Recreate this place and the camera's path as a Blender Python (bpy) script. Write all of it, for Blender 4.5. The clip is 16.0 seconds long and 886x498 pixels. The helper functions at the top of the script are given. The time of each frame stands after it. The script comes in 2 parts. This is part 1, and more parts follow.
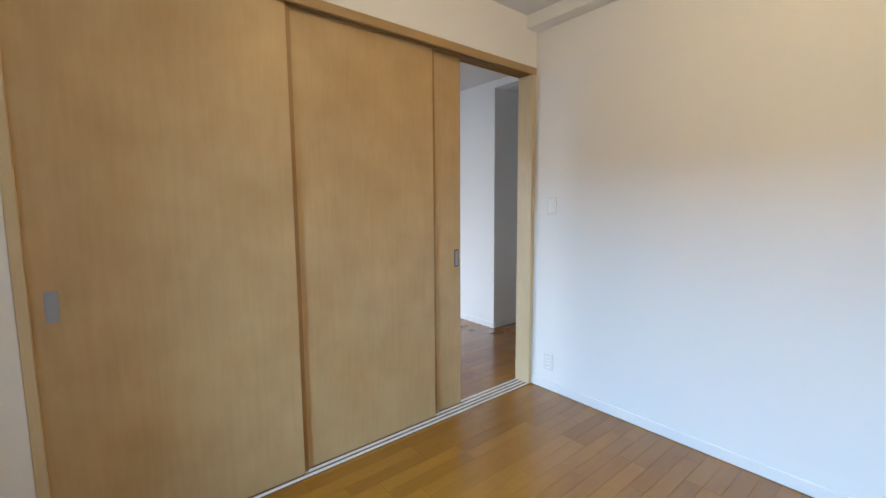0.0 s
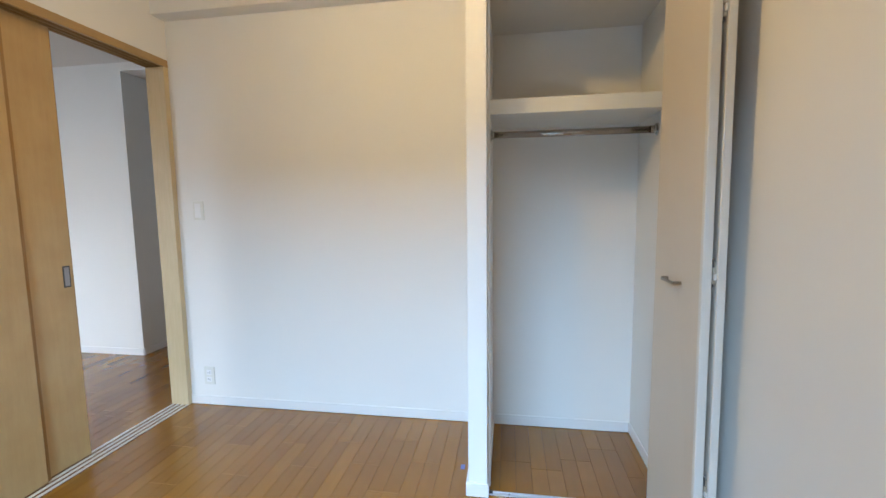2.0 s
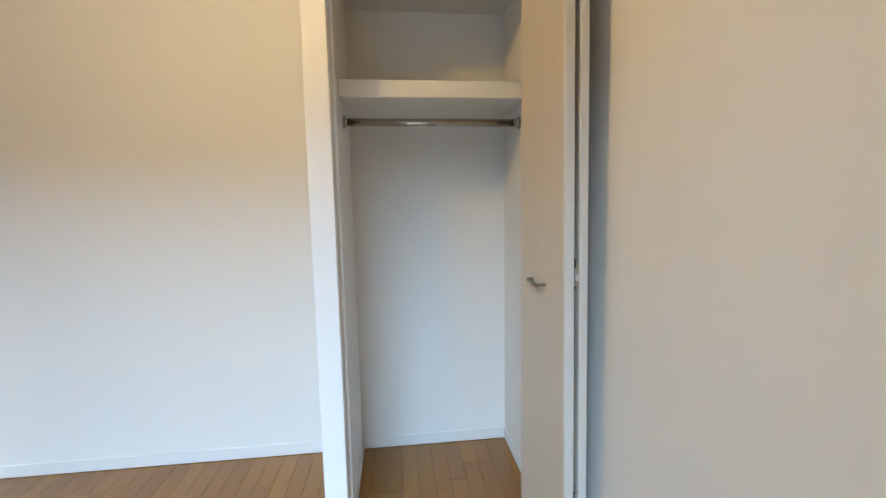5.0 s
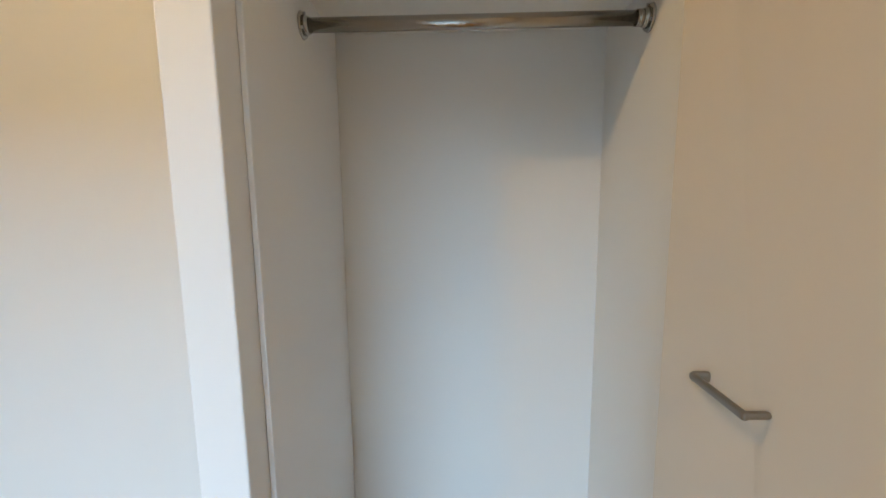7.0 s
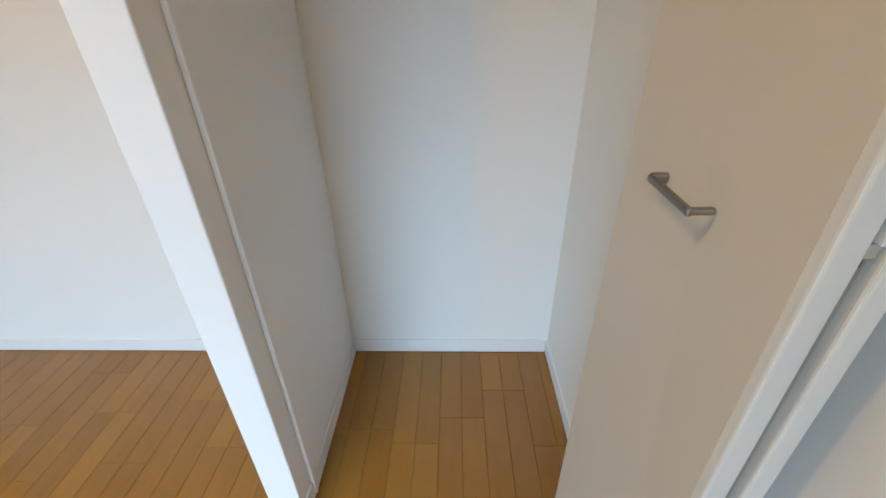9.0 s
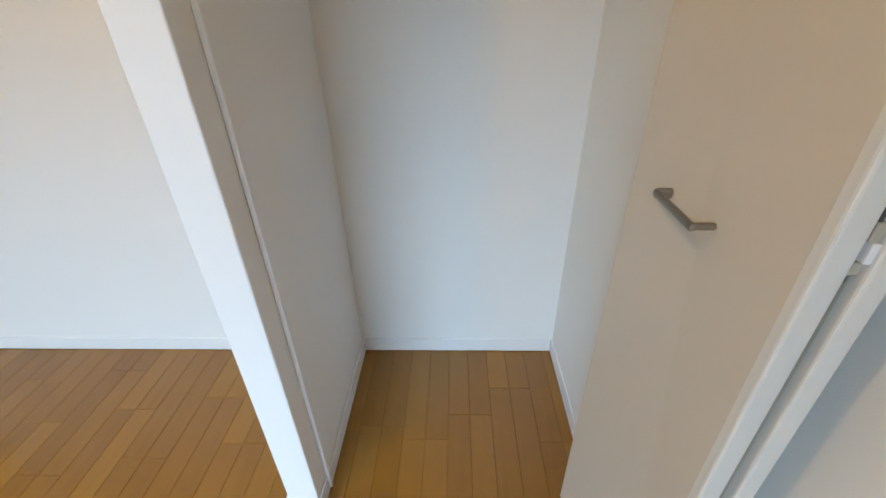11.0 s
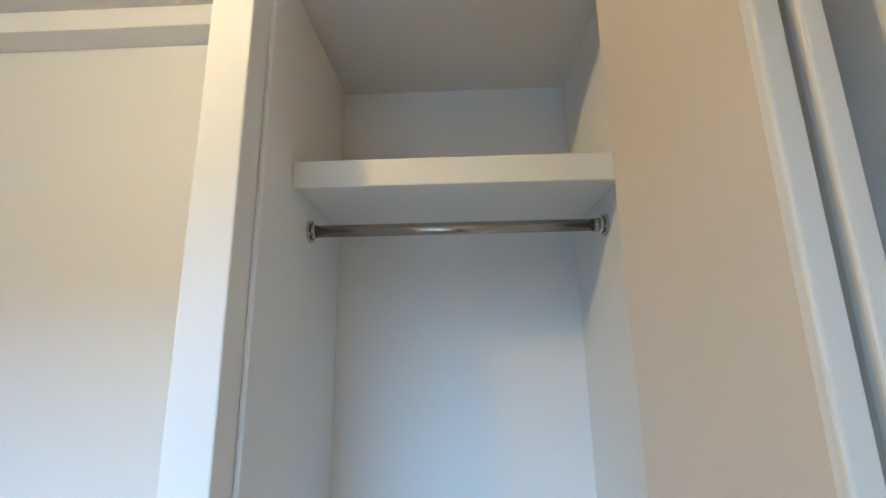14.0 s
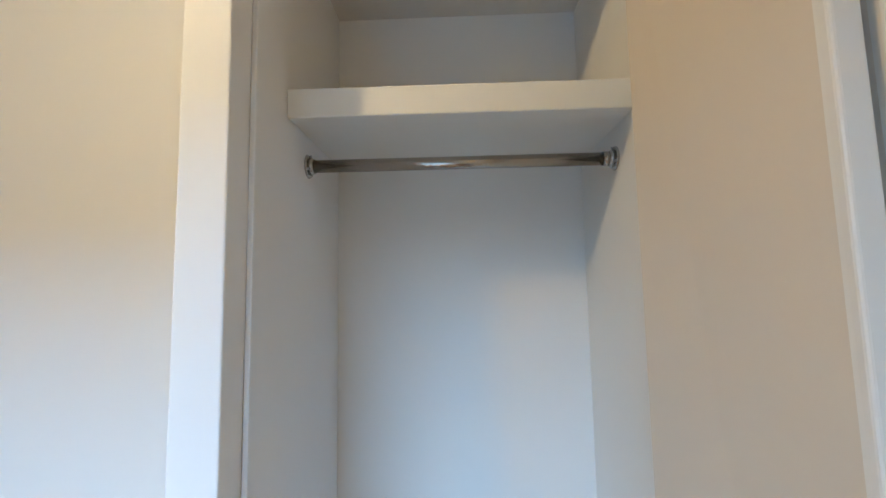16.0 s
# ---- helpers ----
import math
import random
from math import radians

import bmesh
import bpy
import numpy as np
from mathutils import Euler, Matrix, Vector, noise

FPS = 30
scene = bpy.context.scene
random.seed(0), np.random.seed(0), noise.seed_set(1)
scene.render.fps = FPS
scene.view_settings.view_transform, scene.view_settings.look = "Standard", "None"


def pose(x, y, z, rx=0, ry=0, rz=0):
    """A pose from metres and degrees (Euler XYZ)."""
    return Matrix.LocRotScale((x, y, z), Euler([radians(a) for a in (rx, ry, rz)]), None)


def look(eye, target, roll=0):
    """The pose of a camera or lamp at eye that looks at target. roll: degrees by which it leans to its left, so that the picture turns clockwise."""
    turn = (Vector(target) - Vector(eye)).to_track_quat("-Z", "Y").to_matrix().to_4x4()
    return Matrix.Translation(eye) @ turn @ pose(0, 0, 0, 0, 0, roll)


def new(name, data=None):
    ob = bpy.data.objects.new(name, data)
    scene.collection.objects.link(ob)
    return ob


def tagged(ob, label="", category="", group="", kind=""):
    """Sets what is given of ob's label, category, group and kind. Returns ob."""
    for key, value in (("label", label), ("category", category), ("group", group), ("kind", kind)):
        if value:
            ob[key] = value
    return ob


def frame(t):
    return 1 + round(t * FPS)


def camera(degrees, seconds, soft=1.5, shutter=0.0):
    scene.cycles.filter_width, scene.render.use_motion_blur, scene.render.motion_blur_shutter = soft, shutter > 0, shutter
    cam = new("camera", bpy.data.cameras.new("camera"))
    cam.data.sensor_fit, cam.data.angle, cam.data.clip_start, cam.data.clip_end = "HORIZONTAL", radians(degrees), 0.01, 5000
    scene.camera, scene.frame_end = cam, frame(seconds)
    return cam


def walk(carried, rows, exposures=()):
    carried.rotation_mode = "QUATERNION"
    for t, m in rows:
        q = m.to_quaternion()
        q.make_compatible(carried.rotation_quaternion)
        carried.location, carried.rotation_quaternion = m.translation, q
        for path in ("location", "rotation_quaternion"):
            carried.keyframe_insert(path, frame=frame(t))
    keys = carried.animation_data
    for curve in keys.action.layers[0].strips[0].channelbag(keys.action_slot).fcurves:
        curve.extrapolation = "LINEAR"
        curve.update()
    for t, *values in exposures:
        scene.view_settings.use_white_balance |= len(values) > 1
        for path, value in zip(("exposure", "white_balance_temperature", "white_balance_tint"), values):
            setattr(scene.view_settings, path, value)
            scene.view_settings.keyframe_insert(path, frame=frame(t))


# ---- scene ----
cam = camera(93.4, 16.0)

PATH = [
    (0, (-0.131, -2.232, 1.230), (-1.673, -0.974, 1.021), -0.4),
    (0.5, (-0.063, -2.225, 1.229), (-1.286, -0.656, 1.026), -0.4),
    (1, (-0.011, -2.237, 1.236), (-0.905, -0.46, 1.031), -0.5),
    (1.5, (0.031, -2.257, 1.228), (-0.55, -0.354, 1.028), -0.6),
    (2, (0.083, -2.273, 1.224), (-0.227, -0.308, 1.024), -0.7),
    (2.5, (0.116, -2.295, 1.22), (0.03, -0.307, 1.02), -0.7),
    (3, (0.132, -2.305, 1.218), (0.217, -0.317, 1.016), -0.8),
    (3.2, (0.149, -2.303, 1.227), (0.282, -0.319, 1.015), -1.0),
    (5.3, (0.221, -1.863, 1.215), (0.441, 0.113, 1.005), -1.1),
    (5.5, (0.255, -1.734, 1.22), (0.416, 0.248, 1.005), -0.8),
    (6, (0.274, -1.509, 1.194), (0.332, 0.48, 0.995), -0.6),
    (6.5, (0.311, -1.303, 1.215), (0.297, 0.684, 0.985), -0.6),
    (7, (0.324, -1.2, 1.202), (0.261, 0.78, 0.927), -0.6),
    (7.5, (0.325, -1.175, 1.205), (0.302, 0.784, 0.8), -0.3),
    (8, (0.376, -1.177, 1.189), (0.307, 0.736, 0.608), -1.2),
    (8.5, (0.391, -1.174, 1.173), (0.327, 0.658, 0.372), -1.3),
    (9, (0.386, -1.175, 1.156), (0.328, 0.541, 0.131), -1.2),
    (9.2, (0.383, -1.174, 1.154), (0.325, 0.492, 0.049), -1.3),
    (11.3, (0.361, -1.212, 1.205), (0.298, 0.522, 0.209), -1.2),
    (11.5, (0.362, -1.22, 1.215), (0.298, 0.564, 0.314), -1.0),
    (12, (0.363, -1.239, 1.246), (0.287, 0.653, 0.602), -0.9),
    (12.5, (0.366, -1.255, 1.272), (0.271, 0.711, 0.917), -0.8),
    (13, (0.369, -1.258, 1.293), (0.279, 0.738, 1.212), -0.7),
    (13.5, (0.368, -1.264, 1.293), (0.284, 0.724, 1.504), -0.8),
    (14, (0.368, -1.266, 1.291), (0.297, 0.69, 1.703), -0.9),
    (14.5, (0.358, -1.252, 1.286), (0.299, 0.684, 1.787), -1.0),
    (15, (0.375, -1.243, 1.272), (0.289, 0.694, 1.761), -0.7),
    (15.5, (0.371, -1.241, 1.264), (0.281, 0.726, 1.611), -0.7),
    (16, (0.354, -1.237, 1.262), (0.286, 0.754, 1.439), -1.0),
]
walk(cam, [(t, look(eye, target, roll)) for t, eye, target, roll in PATH],
     [(0, -0.14, 6550, 10.5), (2.5, -0.13, 7000, 10), (5.5, -0.14, 7450, 10), (9.0, -0.12, 7900, 12), (11.5, -0.12, 7750, 11.5), (12.5, -0.10, 7550, 10), (14.0, 0.10, 6100, 6), (16.0, 0.02, 6400, 8.5)])

# ---- world, sun, large lights ----
world = bpy.data.worlds.new("sky")
scene.world = world
world.use_nodes = True
wn = world.node_tree.nodes
sky = wn.new("ShaderNodeTexSky")
sky.sky_type = "NISHITA"
sky.sun_disc = False
sky.sun_elevation = radians(48)
sky.sun_rotation = radians(0)
wn["Background"].inputs[1].default_value = 0.05
world.node_tree.links.new(sky.outputs[0], wn["Background"].inputs[0])


def area_lamp(name, m, sx, sy, watts, colour, spread=180.0):
    d = bpy.data.lights.new(name, "AREA")
    d.shape, d.size, d.size_y = "RECTANGLE", sx, sy
    d.energy, d.color, d.spread = watts, colour, radians(spread)
    ob = new(name, d)
    ob.matrix_world = m
    return ob


# daylight of the balcony windows, falling inwards and down
window_light = area_lamp("sky_daylight", look((-0.7, -8.0, 5.6), (-0.7, 0.0, 2.3)), 7.8, 5.2, 4150, (0.375, 0.645, 1.0))
other_light = area_lamp("window_daylight", look((-3.62, -2.74, 1.05), (-3.62, 0.0, -0.3)), 1.0, 1.80, 38, (0.74, 0.84, 1.0), 110)
# the warm ceiling lamp of the room
bulb = bpy.data.lights.new("ceiling_bulb", "POINT")
bulb.energy, bulb.color, bulb.shadow_soft_size = 36, (1.0, 0.72, 0.35), 0.035
lamp_ob = new("ceiling_bulb", bulb)
lamp_ob.location = (-0.45, -1.20, 2.325)


# ---- materials ----
def material(name):
    m = bpy.data.materials.new(name)
    m.use_nodes = True
    return m, m.node_tree.nodes, m.node_tree.links, m.node_tree.nodes["Principled BSDF"]


def painted(name, colour, rough=0.6, bump_scale=600.0, bump=0.08, vary=0.04, coarse=1.6, metal=0.0, spec=0.5):
    """A surface of one colour with broad unevenness and fine relief."""
    m, n, l, b = material(name)
    tc = n.new("ShaderNodeTexCoord")
    big = n.new("ShaderNodeTexNoise")
    big.inputs["Scale"].default_value, big.inputs["Detail"].default_value = coarse, 5
    l.new(tc.outputs["Object"], big.inputs["Vector"])
    ramp = n.new("ShaderNodeMix")
    ramp.data_type = "RGBA"
    ramp.inputs[6].default_value = (*[c * (1 - vary) for c in colour], 1)
    ramp.inputs[7].default_value = (*[min(1, c * (1 + vary)) for c in colour], 1)
    l.new(big.outputs["Fac"], ramp.inputs[0])
    l.new(ramp.outputs[2], b.inputs["Base Color"])
    fine = n.new("ShaderNodeTexNoise")
    fine.inputs["Scale"].default_value, fine.inputs["Detail"].default_value = bump_scale, 3
    l.new(tc.outputs["Object"], fine.inputs["Vector"])
    bp = n.new("ShaderNodeBump")
    bp.inputs["Strength"].default_value, bp.inputs["Distance"].default_value = bump, 0.002
    l.new(fine.outputs["Fac"], bp.inputs["Height"])
    l.new(bp.outputs[0], b.inputs["Normal"])
    mr = n.new("ShaderNodeMapRange")
    mr.inputs["To Min"].default_value, mr.inputs["To Max"].default_value = rough * 0.9, min(1, rough * 1.1)
    l.new(big.outputs["Fac"], mr.inputs["Value"])
    l.new(mr.outputs[0], b.inputs["Roughness"])
    b.inputs["Metallic"].default_value = metal
    b.inputs["Specular IOR Level"].default_value = spec
    return m


def wooden(name, dark, light, rough, stretch, per_piece=0.0, island=False, coat=0.0, figure=0.5, bump=0.05, low=0.22, high=0.78):
    """Wood with grain along the axis that stretch names as the smallest."""
    m, n, l, b = material(name)
    tc = n.new("ShaderNodeTexCoord")
    mp = n.new("ShaderNodeMapping")
    mp.inputs["Scale"].default_value = stretch
    l.new(tc.outputs["Object"], mp.inputs["Vector"])
    add = n.new("ShaderNodeVectorMath")
    l.new(mp.outputs[0], add.inputs[0])
    oi = n.new("ShaderNodeNewGeometry") if island else n.new("ShaderNodeObjectInfo")
    rnd = oi.outputs["Random Per Island"] if island else oi.outputs["Random"]
    mul = n.new("ShaderNodeMath")
    mul.operation = "MULTIPLY"
    mul.inputs[1].default_value = 37.0
    l.new(rnd, mul.inputs[0])
    l.new(mul.outputs[0], add.inputs[1])
    grain = n.new("ShaderNodeTexNoise")
    grain.inputs["Scale"].default_value, grain.inputs["Detail"].default_value, grain.inputs["Distortion"].default_value = 9.0, 5, 0.15
    l.new(add.outputs[0], grain.inputs["Vector"])
    fine = n.new("ShaderNodeTexNoise")
    fine.inputs["Scale"].default_value, fine.inputs["Detail"].default_value = 60.0, 4
    l.new(add.outputs[0], fine.inputs["Vector"])
    blotch = n.new("ShaderNodeTexNoise")
    blotch.inputs["Scale"].default_value, blotch.inputs["Detail"].default_value = 5.0, 3
    l.new(tc.outputs["Object"], blotch.inputs["Vector"])
    mix = n.new("ShaderNodeMix")
    mix.data_type = "FLOAT"
    mix.inputs[0].default_value = 0.35
    l.new(grain.outputs["Fac"], mix.inputs[2])
    l.new(fine.outputs["Fac"], mix.inputs[3])
    mix2 = n.new("ShaderNodeMix")
    mix2.data_type = "FLOAT"
    mix2.inputs[0].default_value = 1 - figure
    l.new(mix.outputs[0], mix2.inputs[2])
    l.new(blotch.outputs["Fac"], mix2.inputs[3])
    shift = n.new("ShaderNodeMath")
    shift.operation = "MULTIPLY_ADD"
    shift.inputs[1].default_value = per_piece
    l.new(rnd, shift.inputs[0])
    l.new(mix2.outputs[0], shift.inputs[2])
    less = n.new("ShaderNodeMath")
    less.operation = "SUBTRACT"
    less.inputs[1].default_value = per_piece / 2
    l.new(shift.outputs[0], less.inputs[0])
    ramp = n.new("ShaderNodeValToRGB")
    ramp.color_ramp.elements[0].position, ramp.color_ramp.elements[1].position = low, high
    ramp.color_ramp.elements[0].color, ramp.color_ramp.elements[1].color = (*dark, 1), (*light, 1)
    l.new(less.outputs[0], ramp.inputs[0])
    l.new(ramp.outputs[0], b.inputs["Base Color"])
    bp = n.new("ShaderNodeBump")
    bp.inputs["Strength"].default_value, bp.inputs["Distance"].default_value = bump, 0.001
    l.new(mix.outputs[0], bp.inputs["Height"])
    l.new(bp.outputs[0], b.inputs["Normal"])
    mr = n.new("ShaderNodeMapRange")
    mr.inputs["To Min"].default_value, mr.inputs["To Max"].default_value = rough * 0.9, rough * 1.1
    l.new(grain.outputs["Fac"], mr.inputs["Value"])
    l.new(mr.outputs[0], b.inputs["Roughness"])
    b.inputs["Coat Weight"].default_value = coat
    b.inputs["Coat Roughness"].default_value = 0.15
    return m


WALLPAPER = painted("white_wallpaper", (0.79, 0.78, 0.755), 0.75, 420.0, 0.16, 0.025)
CEILING = painted("ceiling_paper", (0.70, 0.69, 0.67), 0.85, 300.0, 0.16, 0.03)
WHITE_TRIM = painted("white_trim", (0.80, 0.80, 0.80), 0.62, 200.0, 0.02, 0.02)
BASE_VINYL = painted("baseboard_vinyl", (0.78, 0.775, 0.765), 0.45, 200.0, 0.02, 0.02)
LAMINATE = painted("cream_laminate", (0.65, 0.577, 0.488), 0.40, 500.0, 0.03, 0.02)
LAMINATE_EDGE = painted("white_edge_band", (0.70, 0.68, 0.64), 0.38, 300.0, 0.02, 0.02)
SHELF_WHITE = painted("white_melamine", (0.80, 0.79, 0.75), 0.45, 300.0, 0.02, 0.02)
PLASTIC = painted("white_plastic", (0.72, 0.71, 0.66), 0.35, 100.0, 0.01, 0.02)
HINGE_BEIGE = painted("hinge_beige", (0.45, 0.40, 0.32), 0.4, 100.0, 0.01, 0.03)
SLOT = painted("dark_slot", (0.05, 0.05, 0.05), 0.6)
CHROME = painted("chrome", (0.50, 0.49, 0.47), 0.18, 60.0, 0.01, 0.03, metal=1.0)
STEEL = painted("brushed_steel", (0.42, 0.38, 0.34), 0.22, 500.0, 0.03, 0.06, metal=1.0)
BRONZE = painted("satin_nickel", (0.33, 0.29, 0.25), 0.36, 400.0, 0.03, 0.06, metal=1.0)
ALU = painted("aluminium_rail", (0.70, 0.70, 0.71), 0.35, 300.0, 0.03, 0.05, metal=1.0)
DARK_METAL = painted("dark_pull", (0.10, 0.10, 0.10), 0.45, 300.0, 0.03, 0.05, metal=0.6)
GREY_METAL = painted("grey_pull", (0.36, 0.36, 0.38), 0.40, 300.0, 0.03, 0.05, metal=0.8)
BLUE_TAPE = painted("blue_scrap", (0.16, 0.20, 0.42), 0.6)
RAIL_WHITE = painted("pale_rail", (0.72, 0.68, 0.62), 0.4, 300.0, 0.03, 0.04)
CONCRETE = painted("concrete", (0.35, 0.34, 0.33), 0.9, 60.0, 0.3, 0.12)
OPAL = painted("opal_shade", (0.85, 0.83, 0.78), 0.35)
DOOR_WOOD = wooden("birch_veneer", (0.41, 0.26, 0.11), (0.59, 0.42, 0.215), 0.42, (6, 6, 0.55), 0.03, low=0.18, high=0.82, figure=0.42, bump=0.02)
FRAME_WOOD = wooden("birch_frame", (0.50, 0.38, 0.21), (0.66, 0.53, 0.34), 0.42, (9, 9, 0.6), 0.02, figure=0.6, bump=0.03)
EDGE_WOOD = wooden("brown_edge", (0.26, 0.14, 0.045), (0.38, 0.23, 0.09), 0.45, (9, 9, 0.6), 0.02, figure=0.6, bump=0.03)
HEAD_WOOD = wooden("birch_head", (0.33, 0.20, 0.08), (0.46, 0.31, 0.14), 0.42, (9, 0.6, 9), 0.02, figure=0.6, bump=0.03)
GROOVE = painted("stained_groove", (0.20, 0.085, 0.025), 0.6)
PLANK = wooden("honey_plank", (0.195, 0.069, 0.005), (0.34, 0.148, 0.018), 0.25, (7, 0.45, 7), 0.42, low=0.02, high=0.98, bump=0.02, figure=0.45, coat=0.4)
PLANK_STUFF = wooden("honey_plank_far", (0.195, 0.069, 0.005), (0.34, 0.148, 0.018), 0.25, (7, 0.45, 7), 0.42, low=0.02, high=0.98, bump=0.02, island=True, figure=0.45, coat=0.4)
JOINT = painted("floor_joint", (0.19, 0.075, 0.012), 0.7)


# ---- mesh helpers ----
def box(bm, x0, x1, y0, y1, z0, z1, bevel=0.0, segments=2):
    r = bmesh.ops.create_cube(bm, size=1.0)
    vs = r["verts"]
    for v in vs:
        v.co = Vector((x0 + (v.co.x + 0.5) * (x1 - x0), y0 + (v.co.y + 0.5) * (y1 - y0), z0 + (v.co.z + 0.5) * (z1 - z0)))
    if bevel:
        es = list({e for v in vs for e in v.link_edges})
        bmesh.ops.bevel(bm, geom=es, offset=bevel, segments=segments, affect="EDGES", profile=0.5)
    return bm


def boxed(*args, bevel=0.0):
    return box(bmesh.new(), *args, bevel=bevel)


def tube(bm, a, b, r, sides=24, r2=None):
    """A closed round bar from a to b."""
    a, b = Vector(a), Vector(b)
    m = Matrix.Translation((a + b) / 2) @ (b - a).to_track_quat("Z", "Y").to_matrix().to_4x4()
    bmesh.ops.create_cone(bm, cap_ends=True, segments=sides, radius1=r, radius2=r if r2 is None else r2, depth=(b - a).length, matrix=m)
    return bm


def part(name, bm, mat, parent=None, label="", smooth=False):
    me = bpy.data.meshes.new(name)
    bmesh.ops.recalc_face_normals(bm, faces=bm.faces)
    if smooth:
        for f in bm.faces:
            f.smooth = len(f.verts) == 4
    bm.to_mesh(me)
    bm.free()
    me.materials.append(mat)
    ob = new(name, me)
    if parent is not None:
        ob.parent = parent
        bpy.context.view_layer.update()
        ob.matrix_parent_inverse = parent.matrix_world.inverted()
    if label:
        ob["label"] = label
    return ob


def thing(name, x, y, z, label, category, group="", kind=""):
    ob = new(name)
    ob.empty_display_size = 0.05
    ob.location = (x, y, z)
    bpy.context.view_layer.update()
    return tagged(ob, label, category, group, kind)


def structure(name, bm, mat, label, category):
    return tagged(part(name, bm, mat), label, category, "", "structure")


# ---- the plan ----
XW, XE = -1.905, 0.80           # sliding-door wall and opposite wall
YN, YS = 0.0, -2.75             # closet back wall and window wall
CEIL = 2.395
WT = 0.12
CLX0, CLX1, CLY = 0.0, 0.73, -0.612   # closet inside and its front
CLTOP = 2.10
OPN0, OPN1 = -2.455, 0.0         # sliding-door opening in the wall
FARX0, FARY, HALLX = -4.6, 0.73, -2.97

# walls
bm = bmesh.new()
box(bm, XW - WT, XE + WT, YN, YN + WT, 0, CEIL)
structure("wall_north", bm, WALLPAPER, "white wallpapered wall behind the closet", "wall")
bm = bmesh.new()
box(bm, XE, XE + WT, YS, YN, 0, CEIL)
structure("wall_east", bm, WALLPAPER, "white wallpapered side wall beside the closet door", "wall")
bm = bmesh.new()
box(bm, XW - WT, XW, YS, OPN0, 0, CEIL)
box(bm, XW - WT, XW, OPN0, OPN1, 2.10, CEIL)
structure("wall_west", bm, WALLPAPER, "white wall above and beside the wooden sliding doors", "wall")
bm = bmesh.new()
WX0, WX1, WTOP = -1.42, 0.12, 2.06
box(bm, FARX0 - WT, -4.15, YS - WT, YS, 0, CEIL)
box(bm, -3.08, WX0, YS - WT, YS, 0, CEIL)
box(bm, WX1, XE + WT, YS - WT, YS, 0, CEIL)
box(bm, -4.15, -3.08, YS - WT, YS, WTOP, CEIL)
box(bm, WX0, WX1, YS - WT, YS, WTOP, CEIL)
structure("wall_south", bm, WALLPAPER, "white wall with the tall balcony windows", "wall")
# neighbouring room
bm = bmesh.new()
box(bm, FARX0, HALLX, FARY, FARY + WT, 0, CEIL)
box(bm, HALLX, XW - WT, FARY, FARY + WT, 2.33, CEIL)
box(bm, HALLX - WT, HALLX, FARY + WT, 2.4, 0, CEIL)
box(bm, HALLX, XW, 2.4, 2.4 + WT, 0, CEIL)
structure("wall_far_room", bm, WALLPAPER, "white wall of the neighbouring room with a hall opening", "wall")
bm = bmesh.new()
box(bm, FARX0 - WT, FARX0, YS, FARY + WT, 0, CEIL)
structure("wall_far_west", bm, WALLPAPER, "plain white end wall of the neighbouring room", "wall")
bm = bmesh.new()
box(bm, XW - WT, XW, YN + WT, 2.4, 0, CEIL)
structure("wall_hall", bm, WALLPAPER, "plain white wall along the hall", "wall")
structure("ceiling", boxed(FARX0 - WT, XE + WT, YS - WT, 2.55, CEIL, CEIL + 0.1), CEILING, "off-white papered ceiling", "ceiling")
structure("ceiling_hall", boxed(HALLX, XW - WT, FARY + WT, 2.4, 2.33, CEIL - 0.004), CEILING, "lowered ceiling of the hall", "ceiling")
structure("ceiling_beam", boxed(XW, -0.0825, -0.099, -0.001, 2.316, CEIL - 0.001, bevel=0.003), WALLPAPER, "shallow white beam under the ceiling", "beam")

# closet shell
bm = bmesh.new()
box(bm, -0.082, -0.002, CLY, -0.001, 0, CEIL - 0.001, bevel=0.003)
structure("closet_partition", bm, WHITE_TRIM, "white painted partition end beside the closet", "wall")
structure("closet_side_wall", boxed(CLX1, XE - 0.001, CLY + 0.05, -0.001, 0, CLTOP), WALLPAPER, "white wallpapered side of the closet", "wall")
structure("closet_lintel", boxed(-0.002, XE - 0.001, CLY, CLY + 0.055, 2.085, CEIL - 0.001, bevel=0.002), WHITE_TRIM, "white fascia above the closet opening", "wall")
structure("closet_ceiling", boxed(-0.002, XE - 0.001, CLY + 0.055, -0.001, CLTOP, CLTOP + 0.03), CEILING, "low papered ceiling inside the closet", "ceiling")
structure("closet_jamb", boxed(CLX1 - 0.04, XE - 0.001, CLY, CLY + 0.049, 0, 2.084, bevel=0.002), WHITE_TRIM, "white jamb behind the folded closet door", "trim")
structure("trim_stop", boxed(-0.0015, 0.009, -0.547, -0.536, 0.004, 2.099, bevel=0.002), WHITE_TRIM, "thin white stop bead on the closet side", "trim")


# baseboards
def baseboard(x0, x1, y0, y1, h=0.06):
    bm = boxed(x0, x1, y0, y1, 0.0025, h, bevel=0.002)
    return structure("baseboard", bm, BASE_VINYL, "low white vinyl baseboard along the wall foot", "baseboard")


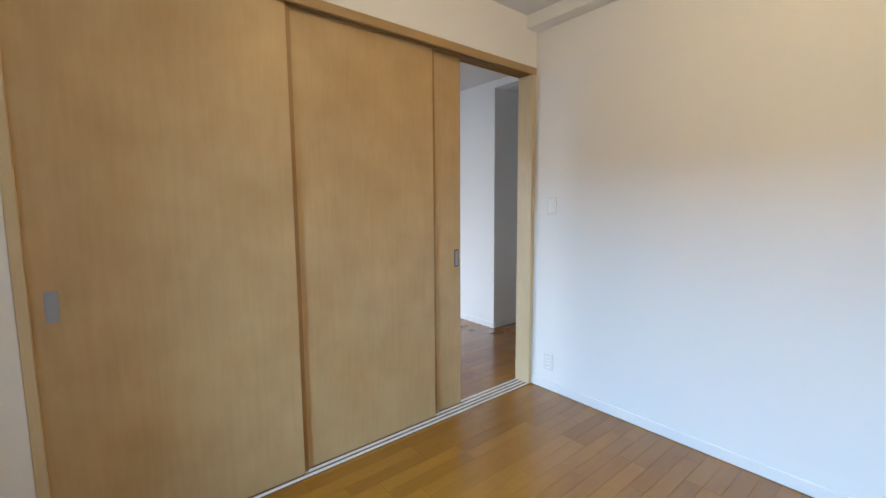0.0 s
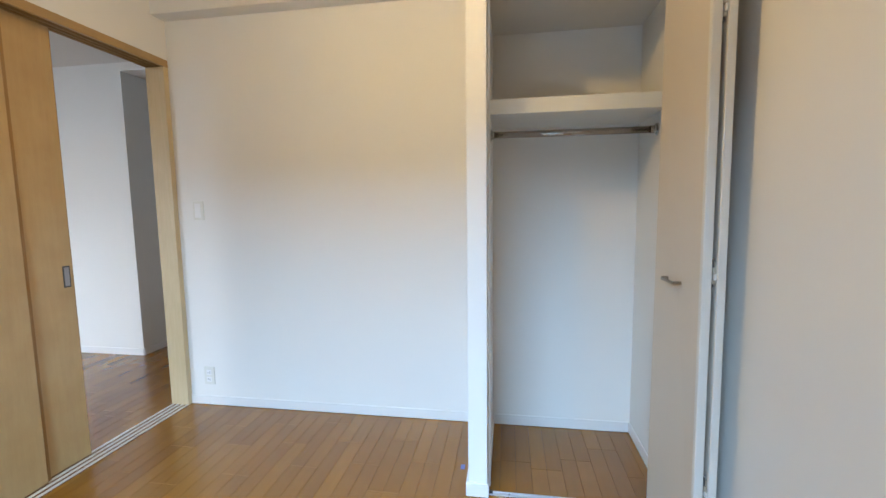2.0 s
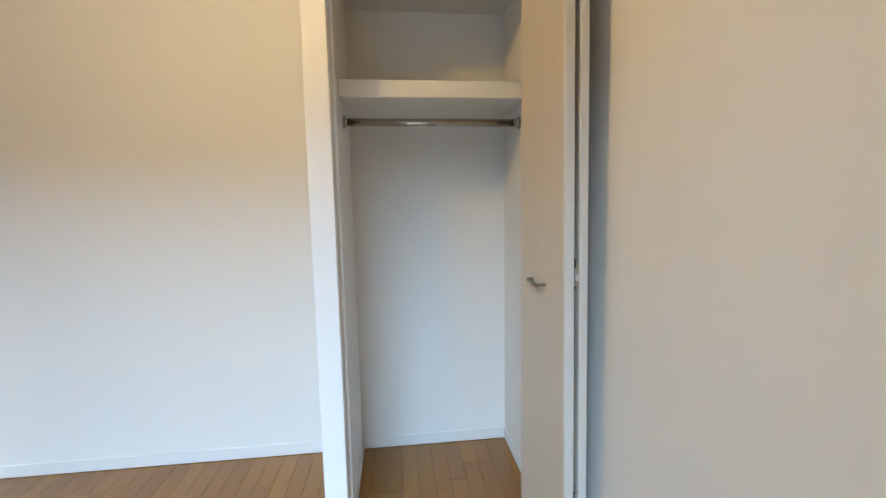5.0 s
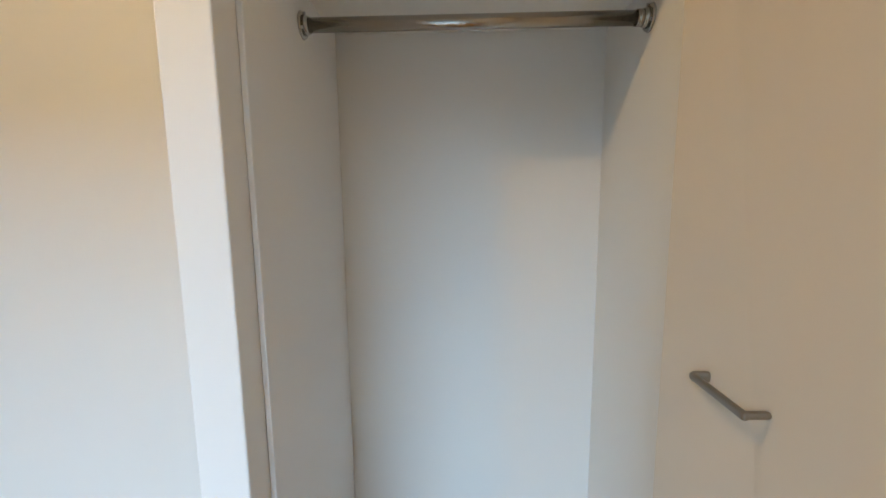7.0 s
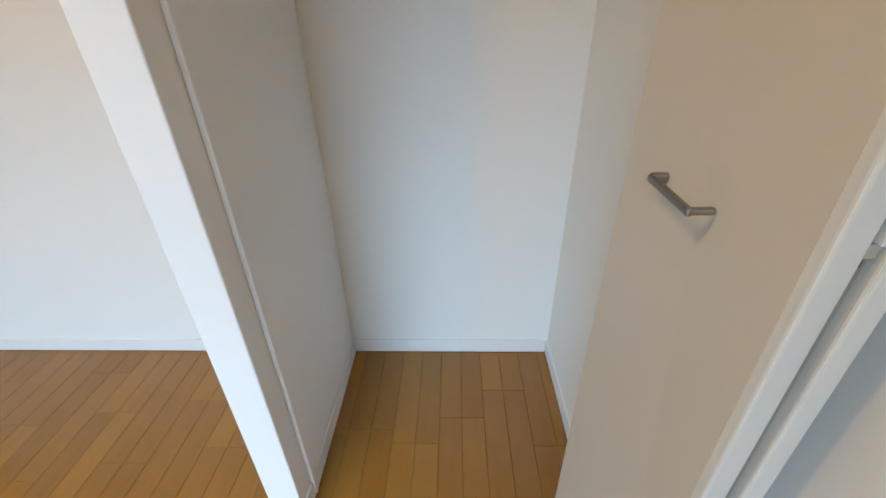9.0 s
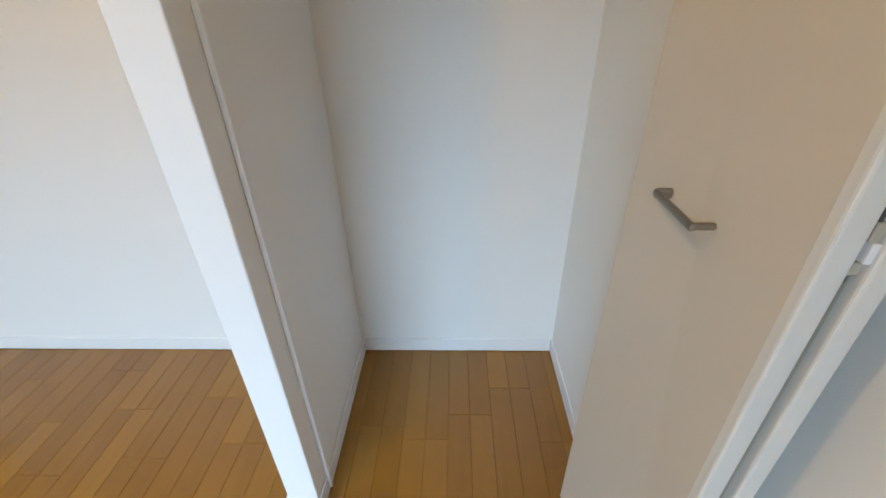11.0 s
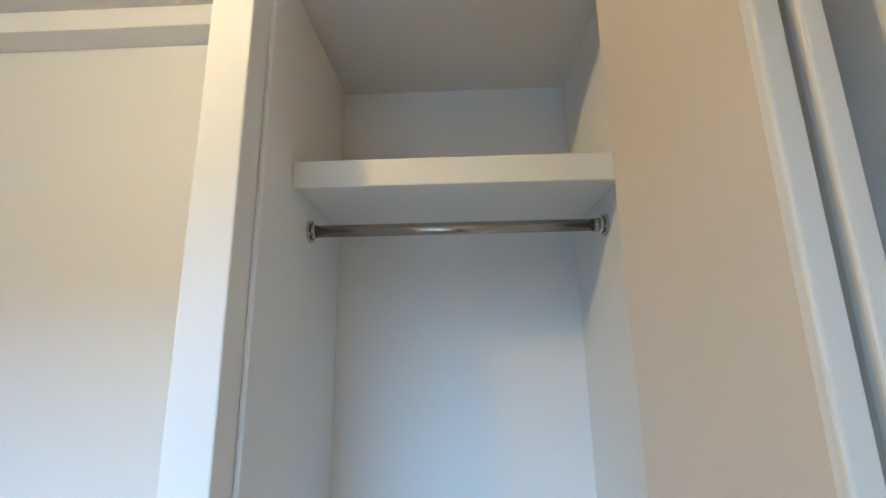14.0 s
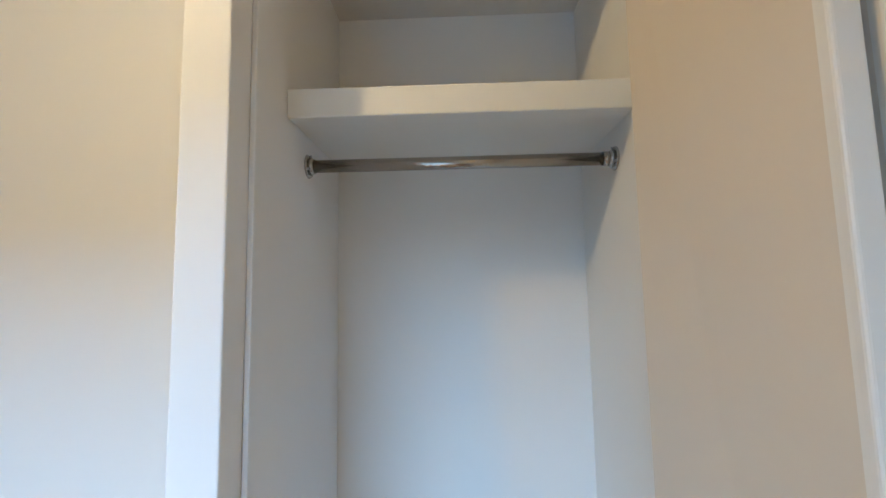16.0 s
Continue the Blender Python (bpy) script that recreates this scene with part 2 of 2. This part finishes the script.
baseboard(XW + 0.001, -0.092, -0.008, -0.0005)
baseboard(0.0065, CLX1 - 0.007, -0.008, -0.0005)
baseboard(CLX1 - 0.006, CLX1 - 0.0005, -0.55, -0.0005)
baseboard(-0.0015, 0.006, -0.534, -0.0005)
baseboard(XE - 0.008, XE - 0.0005, YS + 0.001, CLY - 0.02)
baseboard(FARX0 + 0.01, HALLX, FARY - 0.008, FARY - 0.0005)
baseboard(HALLX + 0.0005, HALLX + 0.008, FARY + 0.001, 2.39)
bm = bmesh.new()
box(bm, -0.092, 0.004, CLY - 0.008, CLY - 0.0005, 0.001, 0.06, bevel=0.002)
box(bm, -0.092, -0.0825, CLY, -0.009, 0.001, 0.06, bevel=0.002)
box(bm, -0.0015, 0.004, CLY, -0.548, 0.001, 0.06, bevel=0.002)
structure("baseboard", bm, BASE_VINYL, "white baseboard wrapped round the closet partition", "baseboard")

# ---- sliding doors ----
FX0, FX1 = -2.022, -1.902
frame_set = thing("door_frame", XW, -1.25, 0, "pale birch frame round the three sliding doors", "door frame", kind="structure")
part("jamb", boxed(FX0, FX1, -0.036, -0.001, 0.002, 2.057, bevel=0.002), FRAME_WOOD, frame_set)
part("jamb", boxed(FX0, FX1, OPN0 + 0.001, OPN0 + 0.03, 0.002, 2.057, bevel=0.002), FRAME_WOOD, frame_set)
bm = bmesh.new()
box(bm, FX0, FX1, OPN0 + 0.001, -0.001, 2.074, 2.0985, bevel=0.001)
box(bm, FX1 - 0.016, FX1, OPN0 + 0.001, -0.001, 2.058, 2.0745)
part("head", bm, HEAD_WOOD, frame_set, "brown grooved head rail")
for gx0, gx1 in ((FX1 - 0.053, FX1 - 0.046), (FX1 - 0.085, FX1 - 0.078), (FX0, FX0 + 0.010)):
    part("guide_fin", boxed(gx0, gx1, OPN0 + 0.002, -0.002, 2.058, 2.0738), EDGE_WOOD, frame_set, "dark brown guide fin")
bm = bmesh.new()
for gx in (FX1 - 0.0465, FX1 - 0.0785, FX1 - 0.110):
    box(bm, gx + 0.0006, gx + 0.030, OPN0 + 0.002, -0.037, 2.070, 2.0735)
part("groove", bm, GROOVE, frame_set)
sill = part("sill", boxed(FX0, FX1, OPN0 + 0.001, -0.001, 0.0005, 0.003), GROOVE, frame_set, "dark brown floor channel")
for gx in (FX1 - 0.008, FX1 - 0.040, FX1 - 0.072, FX1 - 0.104):
    part("rail", boxed(gx - 0.008, gx + 0.006, OPN0 + 0.031, -0.037, 0.003, 0.0075, bevel=0.001), RAIL_WHITE, frame_set, "pale floor rail")


def sliding_door(x_face, y_right, width, handle_side, label, strip=0.003):
    ob = thing("sliding_door", x_face - 0.012, y_right - width / 2, 0.008, label, "sliding door", "sliding doors of the room")
    part("panel", boxed(x_face - 0.025, x_face, y_right - width, y_right, 0.008, 2.066, bevel=0.0015), DOOR_WOOD, ob)
    part("edge_strip", boxed(x_face - 0.0245, x_face - (0.0005 if strip < 0.01 else 0.012), y_right, y_right + strip, 0.008, 2.066, bevel=0.001), EDGE_WOOD, ob, "brown wooden edge strip")
    for s in handle_side:
        yc = y_right - 0.030 if s > 0 else y_right - width + 0.052
        h = part("recessed_pull", boxed(x_face + 0.0003, x_face + 0.0022, yc - 0.017, yc + 0.017, 0.865, 0.968, bevel=0.001), DARK_METAL if s > 0 else GREY_METAL, ob, "grey metal recessed pull")
        bm = boxed(x_face + 0.0023, x_face + 0.0030, yc - 0.011, yc + 0.011, 0.872, 0.961)
        part("recess", bm, GREY_METAL, h)
    return ob


sliding_door(-1.928, -1.590, 0.836, (-1,), "closed birch-veneered sliding door with a grey pull", 0.022)
sliding_door(-1.960, -0.805, 0.850, (), "birch-veneered sliding door slid half behind another", 0.022)
sliding_door(-1.991, -0.583, 0.850, (1,), "birch-veneered sliding door with a dark recessed pull, standing open")

# ---- closet fittings ----
shelf = thing("closet_shelf", 0.365, -0.2, 1.625, "white melamine shelf with a thick front, inside the closet", "shelf")
part("board", boxed(-0.0012, CLX1 - 0.001, -0.3805, -0.001, 1.626, 1.685, bevel=0.001), SHELF_WHITE, shelf)
part("front_rail", boxed(-0.0012, CLX1 - 0.001, -0.393, -0.381, 1.622, 1.686, bevel=0.003), SHELF_WHITE, shelf)

rod = thing("closet_rod", 0.365, -0.262, 1.556, "brushed steel clothes rail with chrome end flanges", "clothes rail")
bm = bmesh.new()
tube(bm, (0.012, -0.262, 1.5545), (0.702, -0.262, 1.5545), 0.0152, 32)
part("pipe", bm, STEEL, rod, smooth=True)
bm = bmesh.new()
tube(bm, (0.700, -0.262, 1.5545), (0.718, -0.262, 1.5545), 0.0170, 32)
part("sleeve", bm, STEEL, rod, smooth=True)
for x, s in ((-0.0012, 1), (CLX1 - 0.0005, -1)):
    bm = bmesh.new()
    tube(bm, (x, -0.262, 1.5545), (x + s * 0.005, -0.262, 1.5545), 0.0285, 32, 0.026)
    tube(bm, (x + s * 0.005, -0.262, 1.5545), (x + s * 0.016, -0.262, 1.5545), 0.021, 32, 0.018)
    fl = part("flange", bm, CHROME, rod, "chrome end flange", smooth=True)
    for k in range(3):
        a = radians(90 + 120 * k)
        bm = bmesh.new()
        cy, cz = -0.262 + 0.0235 * math.cos(a), 1.556 + 0.0235 * math.sin(a)
        tube(bm, (x + s * 0.0052, cy, cz), (x + s * 0.0075, cy, cz), 0.0032, 10)
        part("screw", bm, GREY_METAL, fl)

# floor track of the folding door
track = thing("closet_floor_track", 0.35, -0.588, 0, "narrow aluminium floor track of the closet door", "door track")
part("channel", boxed(0.006, CLX1 - 0.045, -0.600, -0.577, 0.0005, 0.003, bevel=0.0008), ALU, track)
for y in (-0.600, -0.5805):
    part("lip", boxed(0.006, CLX1 - 0.045, y, y + 0.0035, 0.0031, 0.006, bevel=0.0008), ALU, track)
for x in (0.09, 0.37, 0.60):
    bm = bmesh.new()
    tube(bm, (x, -0.5885, 0.003), (x, -0.5885, 0.0042), 0.0035, 12)
    part("screw", bm, SLOT, track)
part("end_cap", boxed(0.0062, 0.020, -0.5965, -0.5808, 0.0031, 0.011, bevel=0.001), SLOT, track, "small dark end cap")

# folded closet door: two leaves joined at the fold
door = thing("folding_closet_door", 0.66, -0.76, 0.012, "cream bifold closet door folded open with a metal bar handle", "folding door")


def leaf(ya, yb, xa, xb, thick, front, mat):
    """A leaf from (xa, ya) at the track to (xb, yb) at the fold; thickness towards +x."""
    bm = bmesh.new()
    d = Vector((xb - xa, yb - ya))
    L = d.length
    box(bm, 0, thick, -L + 0.0141, 0, 0.012, 2.075)
    bm.transform(Matrix.Translation((xa, ya, 0)) @ Matrix.Rotation(math.atan2(d.x, -d.y), 4, "Z"))
    ob = part("leaf", bm, mat, door)
    bm = bmesh.new()
    box(bm, 0, thick, -L, -L + 0.014, 0.012, 2.075)
    es = [e for e in bm.edges if all(v.co.y < -L + 0.001 for v in e.verts)]
    bmesh.ops.bevel(bm, geom=es, offset=0.004, segments=3, affect="EDGES", profile=0.5)
    bm.transform(Matrix.Translation((xa, ya, 0)) @ Matrix.Rotation(math.atan2(d.x, -d.y), 4, "Z"))
    part("edge_band", bm, LAMINATE_EDGE, ob, "white rounded edge band")
    return ob


front_leaf = leaf(-0.565, -0.8995, 0.645, 0.6700, 0.0300, True, LAMINATE)
back_leaf = leaf(-0.565, -0.901, 0.7085, 0.7132, 0.0255, False, LAMINATE)
# handle
bm = bmesh.new()
hx, hz = 0.6295, 0.958
box(bm, hx, hx + 0.008, -0.772, -0.667, hz - 0.005, hz + 0.005, bevel=0.0028)
part("bar_handle", bm, BRONZE, front_leaf, "satin nickel bar handle")
for y, xe, h in ((-0.672, 0.6545, 0.0076), (-0.767, 0.6625, 0.0046)):
    bm = bmesh.new()
    box(bm, hx + 0.001, xe, y - 0.0046, y + 0.0046, hz - h, hz + h, bevel=0.004)
    part("handle_post", bm, BRONZE, front_leaf, "satin nickel handle post")
# fold hinges
for zc in (0.30, 1.013, 1.80):
    bm = bmesh.new()
    box(bm, 0.7014, 0.7124, -0.884, -0.870, zc - 0.045, zc + 0.045, bevel=0.001)
    hg = part("hinge", bm, GREY_METAL, door, "small grey metal fold hinge")
    part("hinge_arm", boxed(0.7014, 0.7062, -0.894, -0.8845, zc + 0.010, zc + 0.042, bevel=0.001), SLOT, hg, "dark hinge arm")
    part("hinge_block", boxed(0.7064, 0.7124, -0.893, -0.8845, zc + 0.018, zc + 0.034, bevel=0.0012), HINGE_BEIGE, hg, "beige plastic block")
    part("hinge_block", boxed(0.7014, 0.7105, -0.896, -0.8845, zc - 0.002, zc + 0.0165, bevel=0.0012), HINGE_BEIGE, hg, "beige plastic block")
    part("hinge_block", boxed(0.7055, 0.7124, -0.898, -0.8845, zc - 0.0225, zc - 0.0025, bevel=0.0012), WHITE_TRIM, hg, "white plastic block")
    part("hinge_block", boxed(0.7014, 0.7110, -0.894, -0.8845, zc - 0.036, zc - 0.023, bevel=0.0012), HINGE_BEIGE, hg, "beige plastic block")
    bm = bmesh.new()
    tube(bm, (0.7055, -0.889, zc - 0.046), (0.7055, -0.889, zc - 0.0365), 0.0018, 10)
    part("hinge_pin", bm, SLOT, hg, "dark pin")

# the fold end hangs slightly out of plumb
for ob in door.children_recursive:
    for v in ob.data.vertices:
        v.co.x += (1.0 - v.co.z) * 0.010 * max(0.0, (-0.565 - v.co.y) / 0.335)

# ---- wall fittings ----
sw = thing("light_switch", -1.7635, -0.001, 1.22, "white plastic light switch plate on the wall", "light switch")
part("plate", boxed(-1.798, -1.729, -0.009, -0.0005, 1.163, 1.277, bevel=0.003), PLASTIC, sw)
part("rocker", boxed(-1.783, -1.744, -0.0125, -0.0092, 1.178, 1.262, bevel=0.0015), WHITE_TRIM, sw)
ou = thing("wall_outlet", -1.7655, -0.001, 0.19, "white plastic double wall outlet above the baseboard", "wall outlet")
part("plate", boxed(-1.800, -1.731, -0.009, -0.0005, 0.134, 0.248, bevel=0.003), PLASTIC, ou)
for z in (0.168, 0.213):
    sk = part("socket", boxed(-1.782, -1.749, -0.0115, -0.0092, z - 0.016, z + 0.016, bevel=0.0015), WHITE_TRIM, ou)
    for x in (-1.772, -1.760):
        part("slot", boxed(x - 0.0012, x + 0.0012, -0.0123, -0.0116, z - 0.006, z + 0.006), SLOT, sk)
ic = thing("wall_panel", -3.66, FARY, 1.29, "small wood-coloured board on the neighbouring wall", "wall board")
part("board", boxed(-3.72, -3.615, FARY - 0.03, FARY - 0.0005, 1.175, 1.405, bevel=0.004), HEAD_WOOD, ic)

# ceiling lamp of the room: an open holder with a bare bulb below the ceiling
cl = thing("ceiling_lamp", -0.45, -1.20, CEIL, "small round white ceiling lamp holder", "ceiling lamp")
bm = bmesh.new()
tube(bm, (-0.45, -1.20, CEIL - 0.025), (-0.45, -1.20, CEIL - 0.0005), 0.05, 32, 0.055)
tube(bm, (-0.45, -1.20, CEIL - 0.065), (-0.45, -1.20, CEIL - 0.0252), 0.022, 24)
part("holder", bm, OPAL, cl, smooth=True)

# round detector on the ceiling beside the beam
det = thing("ceiling_detector", -0.55, -0.16, CEIL, "small flat round white detector on the ceiling", "detector")
bm = bmesh.new()
tube(bm, (-0.560, -0.127, CEIL - 0.008), (-0.560, -0.127, CEIL - 0.0005), 0.022, 32, 0.030)
part("housing", bm, CEILING, det, smooth=True)

# scrap on the floor
bm = bmesh.new()
box(bm, -0.136, -0.117, -0.440, -0.405, 0.0007, 0.002, bevel=0.0004)
tagged(part("paper_scrap", bm, BLUE_TAPE), "tiny blue scrap lying on the wooden floor", "scrap")

# ---- balcony and windows behind the walk ----
for i, (x0, x1) in enumerate(((WX0, WX1), (-4.15, -3.08))):
    w = thing("window_%d" % (i + 1), (x0 + x1) / 2, YS, 0, "tall white-framed balcony window", "window", kind="structure")
    y0, y1 = YS - 0.10, YS - 0.06
    part("window_frame", boxed(x0, x0 + 0.04, y0, y1, 0.001, WTOP - 0.001), WHITE_TRIM, w)
    part("window_frame", boxed(x1 - 0.04, x1, y0, y1, 0.001, WTOP - 0.001), WHITE_TRIM, w)
    part("window_frame", boxed(x0 + 0.041, x1 - 0.041, y0, y1, WTOP - 0.041, WTOP - 0.001), WHITE_TRIM, w)
    part("window_frame", boxed(x0 + 0.041, x1 - 0.041, y0, y1, 0.001, 0.04), WHITE_TRIM, w)
structure("ground", boxed(-60, 60, -70, YS - WT, -0.35, -0.05), CONCRETE, "plain grey ground outside the windows", "ground")

# ---- floor ----
PW, PL = 0.0714, 0.455
structure("floor_base", boxed(FARX0, XE, YS, 2.4, -0.03, -0.0016), JOINT, "dark underfloor showing in the plank joints", "floor")
floor = thing("floor", -0.5, -1.3, 0, "honey-coloured maple strip flooring with a satin coat", "floor", kind="structure")


def plank_bm(x0, x1, y0, y1):
    """One strip with eased long edges."""
    e, t = 0.0006, 0.0
    bm = bmesh.new()
    low = [bm.verts.new((x, y, -0.0014)) for x, y in ((x0, y0), (x1, y0), (x1, y1), (x0, y1))]
    top = [bm.verts.new((x, y, t)) for x, y in ((x0 + e, y0 + e), (x1 - e, y0 + e), (x1 - e, y1 - e), (x0 + e, y1 - e))]
    bm.faces.new(top)
    for k in range(4):
        bm.faces.new((low[k], low[(k + 1) % 4], top[(k + 1) % 4], top[k]))
    return bm


rng = random.Random(11)
mesh_cache = {}
G = 0.0002


def plank(x0, w, y0, y1):
    L = round(y1 - y0, 3)
    key = (round(w, 4), L)
    if key not in mesh_cache:
        bm = plank_bm(G, w - G, G, L - G)
        me = bpy.data.meshes.new("plank")
        bm.to_mesh(me)
        bm.free()
        me.materials.append(PLANK)
        mesh_cache[key] = me
    ob = new("plank", mesh_cache[key])
    ob.parent = floor
    ob.matrix_parent_inverse = Matrix.Translation((0.5, 1.3, 0))
    ob.location = (x0, y0, 0)


columns = []
x = 0.4055
while x > XW + 0.001:
    x -= PW
while x < XE:
    columns.append((max(x, XW), min(x + PW, XE)))
    x += PW
FIRST = {0: 0.299, 1: 0.188, 2: 0.395, -1: 0.390, -2: 0.345}
for i, (x0, x1) in enumerate(columns):
    if x1 - x0 < 0.004:
        continue
    k = (round((x0 - 0.4055) / PW) + 1) // 2
    off = FIRST.get(k, 0.08 + (k * 0.1737) % 0.40)
    y = YN - off
    cuts = [YN]
    while y > YS:
        if cuts[-1] - y > 0.03:
            cuts.append(y)
        y -= round(PL + 0.05 * ((len(cuts) * 3 + k) % 3 - 1), 3)
    cuts.append(YS)
    for a, b in zip(cuts[1:], cuts[:-1]):
        plank(x0, x1 - x0, a, b)

bm_v, bm_f = [], []
x = FARX0
row = 0
while x < FX0 - 0.001:
    w = min(PW, FX0 - x)
    y = YS + rng.uniform(-0.4, 0)
    while y < 2.4:
        y0, y1 = max(y, YS), min(y + PL, 2.4)
        if y1 - y0 > 0.02:
            n0 = len(bm_v)
            for xx, yy in ((x + G, y0 + G), (x + w - G, y0 + G), (x + w - G, y1 - G), (x + G, y1 - G)):
                bm_v.append((xx, yy, -0.0014))
            for xx, yy in ((x + G + 0.0008, y0 + 0.0012), (x + w - 0.0012, y0 + 0.0012), (x + w - 0.0012, y1 - 0.0012), (x + G + 0.0008, y1 - 0.0012)):
                bm_v.append((xx, yy, 0))
            bm_f.append((n0 + 4, n0 + 5, n0 + 6, n0 + 7))
            for j in range(4):
                bm_f.append((n0 + j, n0 + (j + 1) % 4, n0 + 4 + (j + 1) % 4, n0 + 4 + j))
        y += PL
    x += w
me = bpy.data.meshes.new("plank_field")
me.from_pydata(bm_v, [], bm_f)
me.materials.append(PLANK_STUFF)
far_floor = new("plank_field", me)
tagged(far_floor, "honey-coloured strip flooring of the neighbouring room", "floor", kind="stuff")

# small dark knots in the strips
for kx, ky in ((0.352, -0.322), (0.560, -0.392), (0.628, -0.268), (0.690, -0.05), (-0.52, -0.75), (-0.93, -0.41), (-1.21, -0.98)):
    kb = bmesh.new()
    tube(kb, (kx, ky, 0.0002), (kx, ky, 0.0006), 0.0016, 8)
    for v in kb.verts:
        v.co.y = ky + (v.co.y - ky) * 4.0
    part("knot", kb, JOINT, floor, "small dark knot")
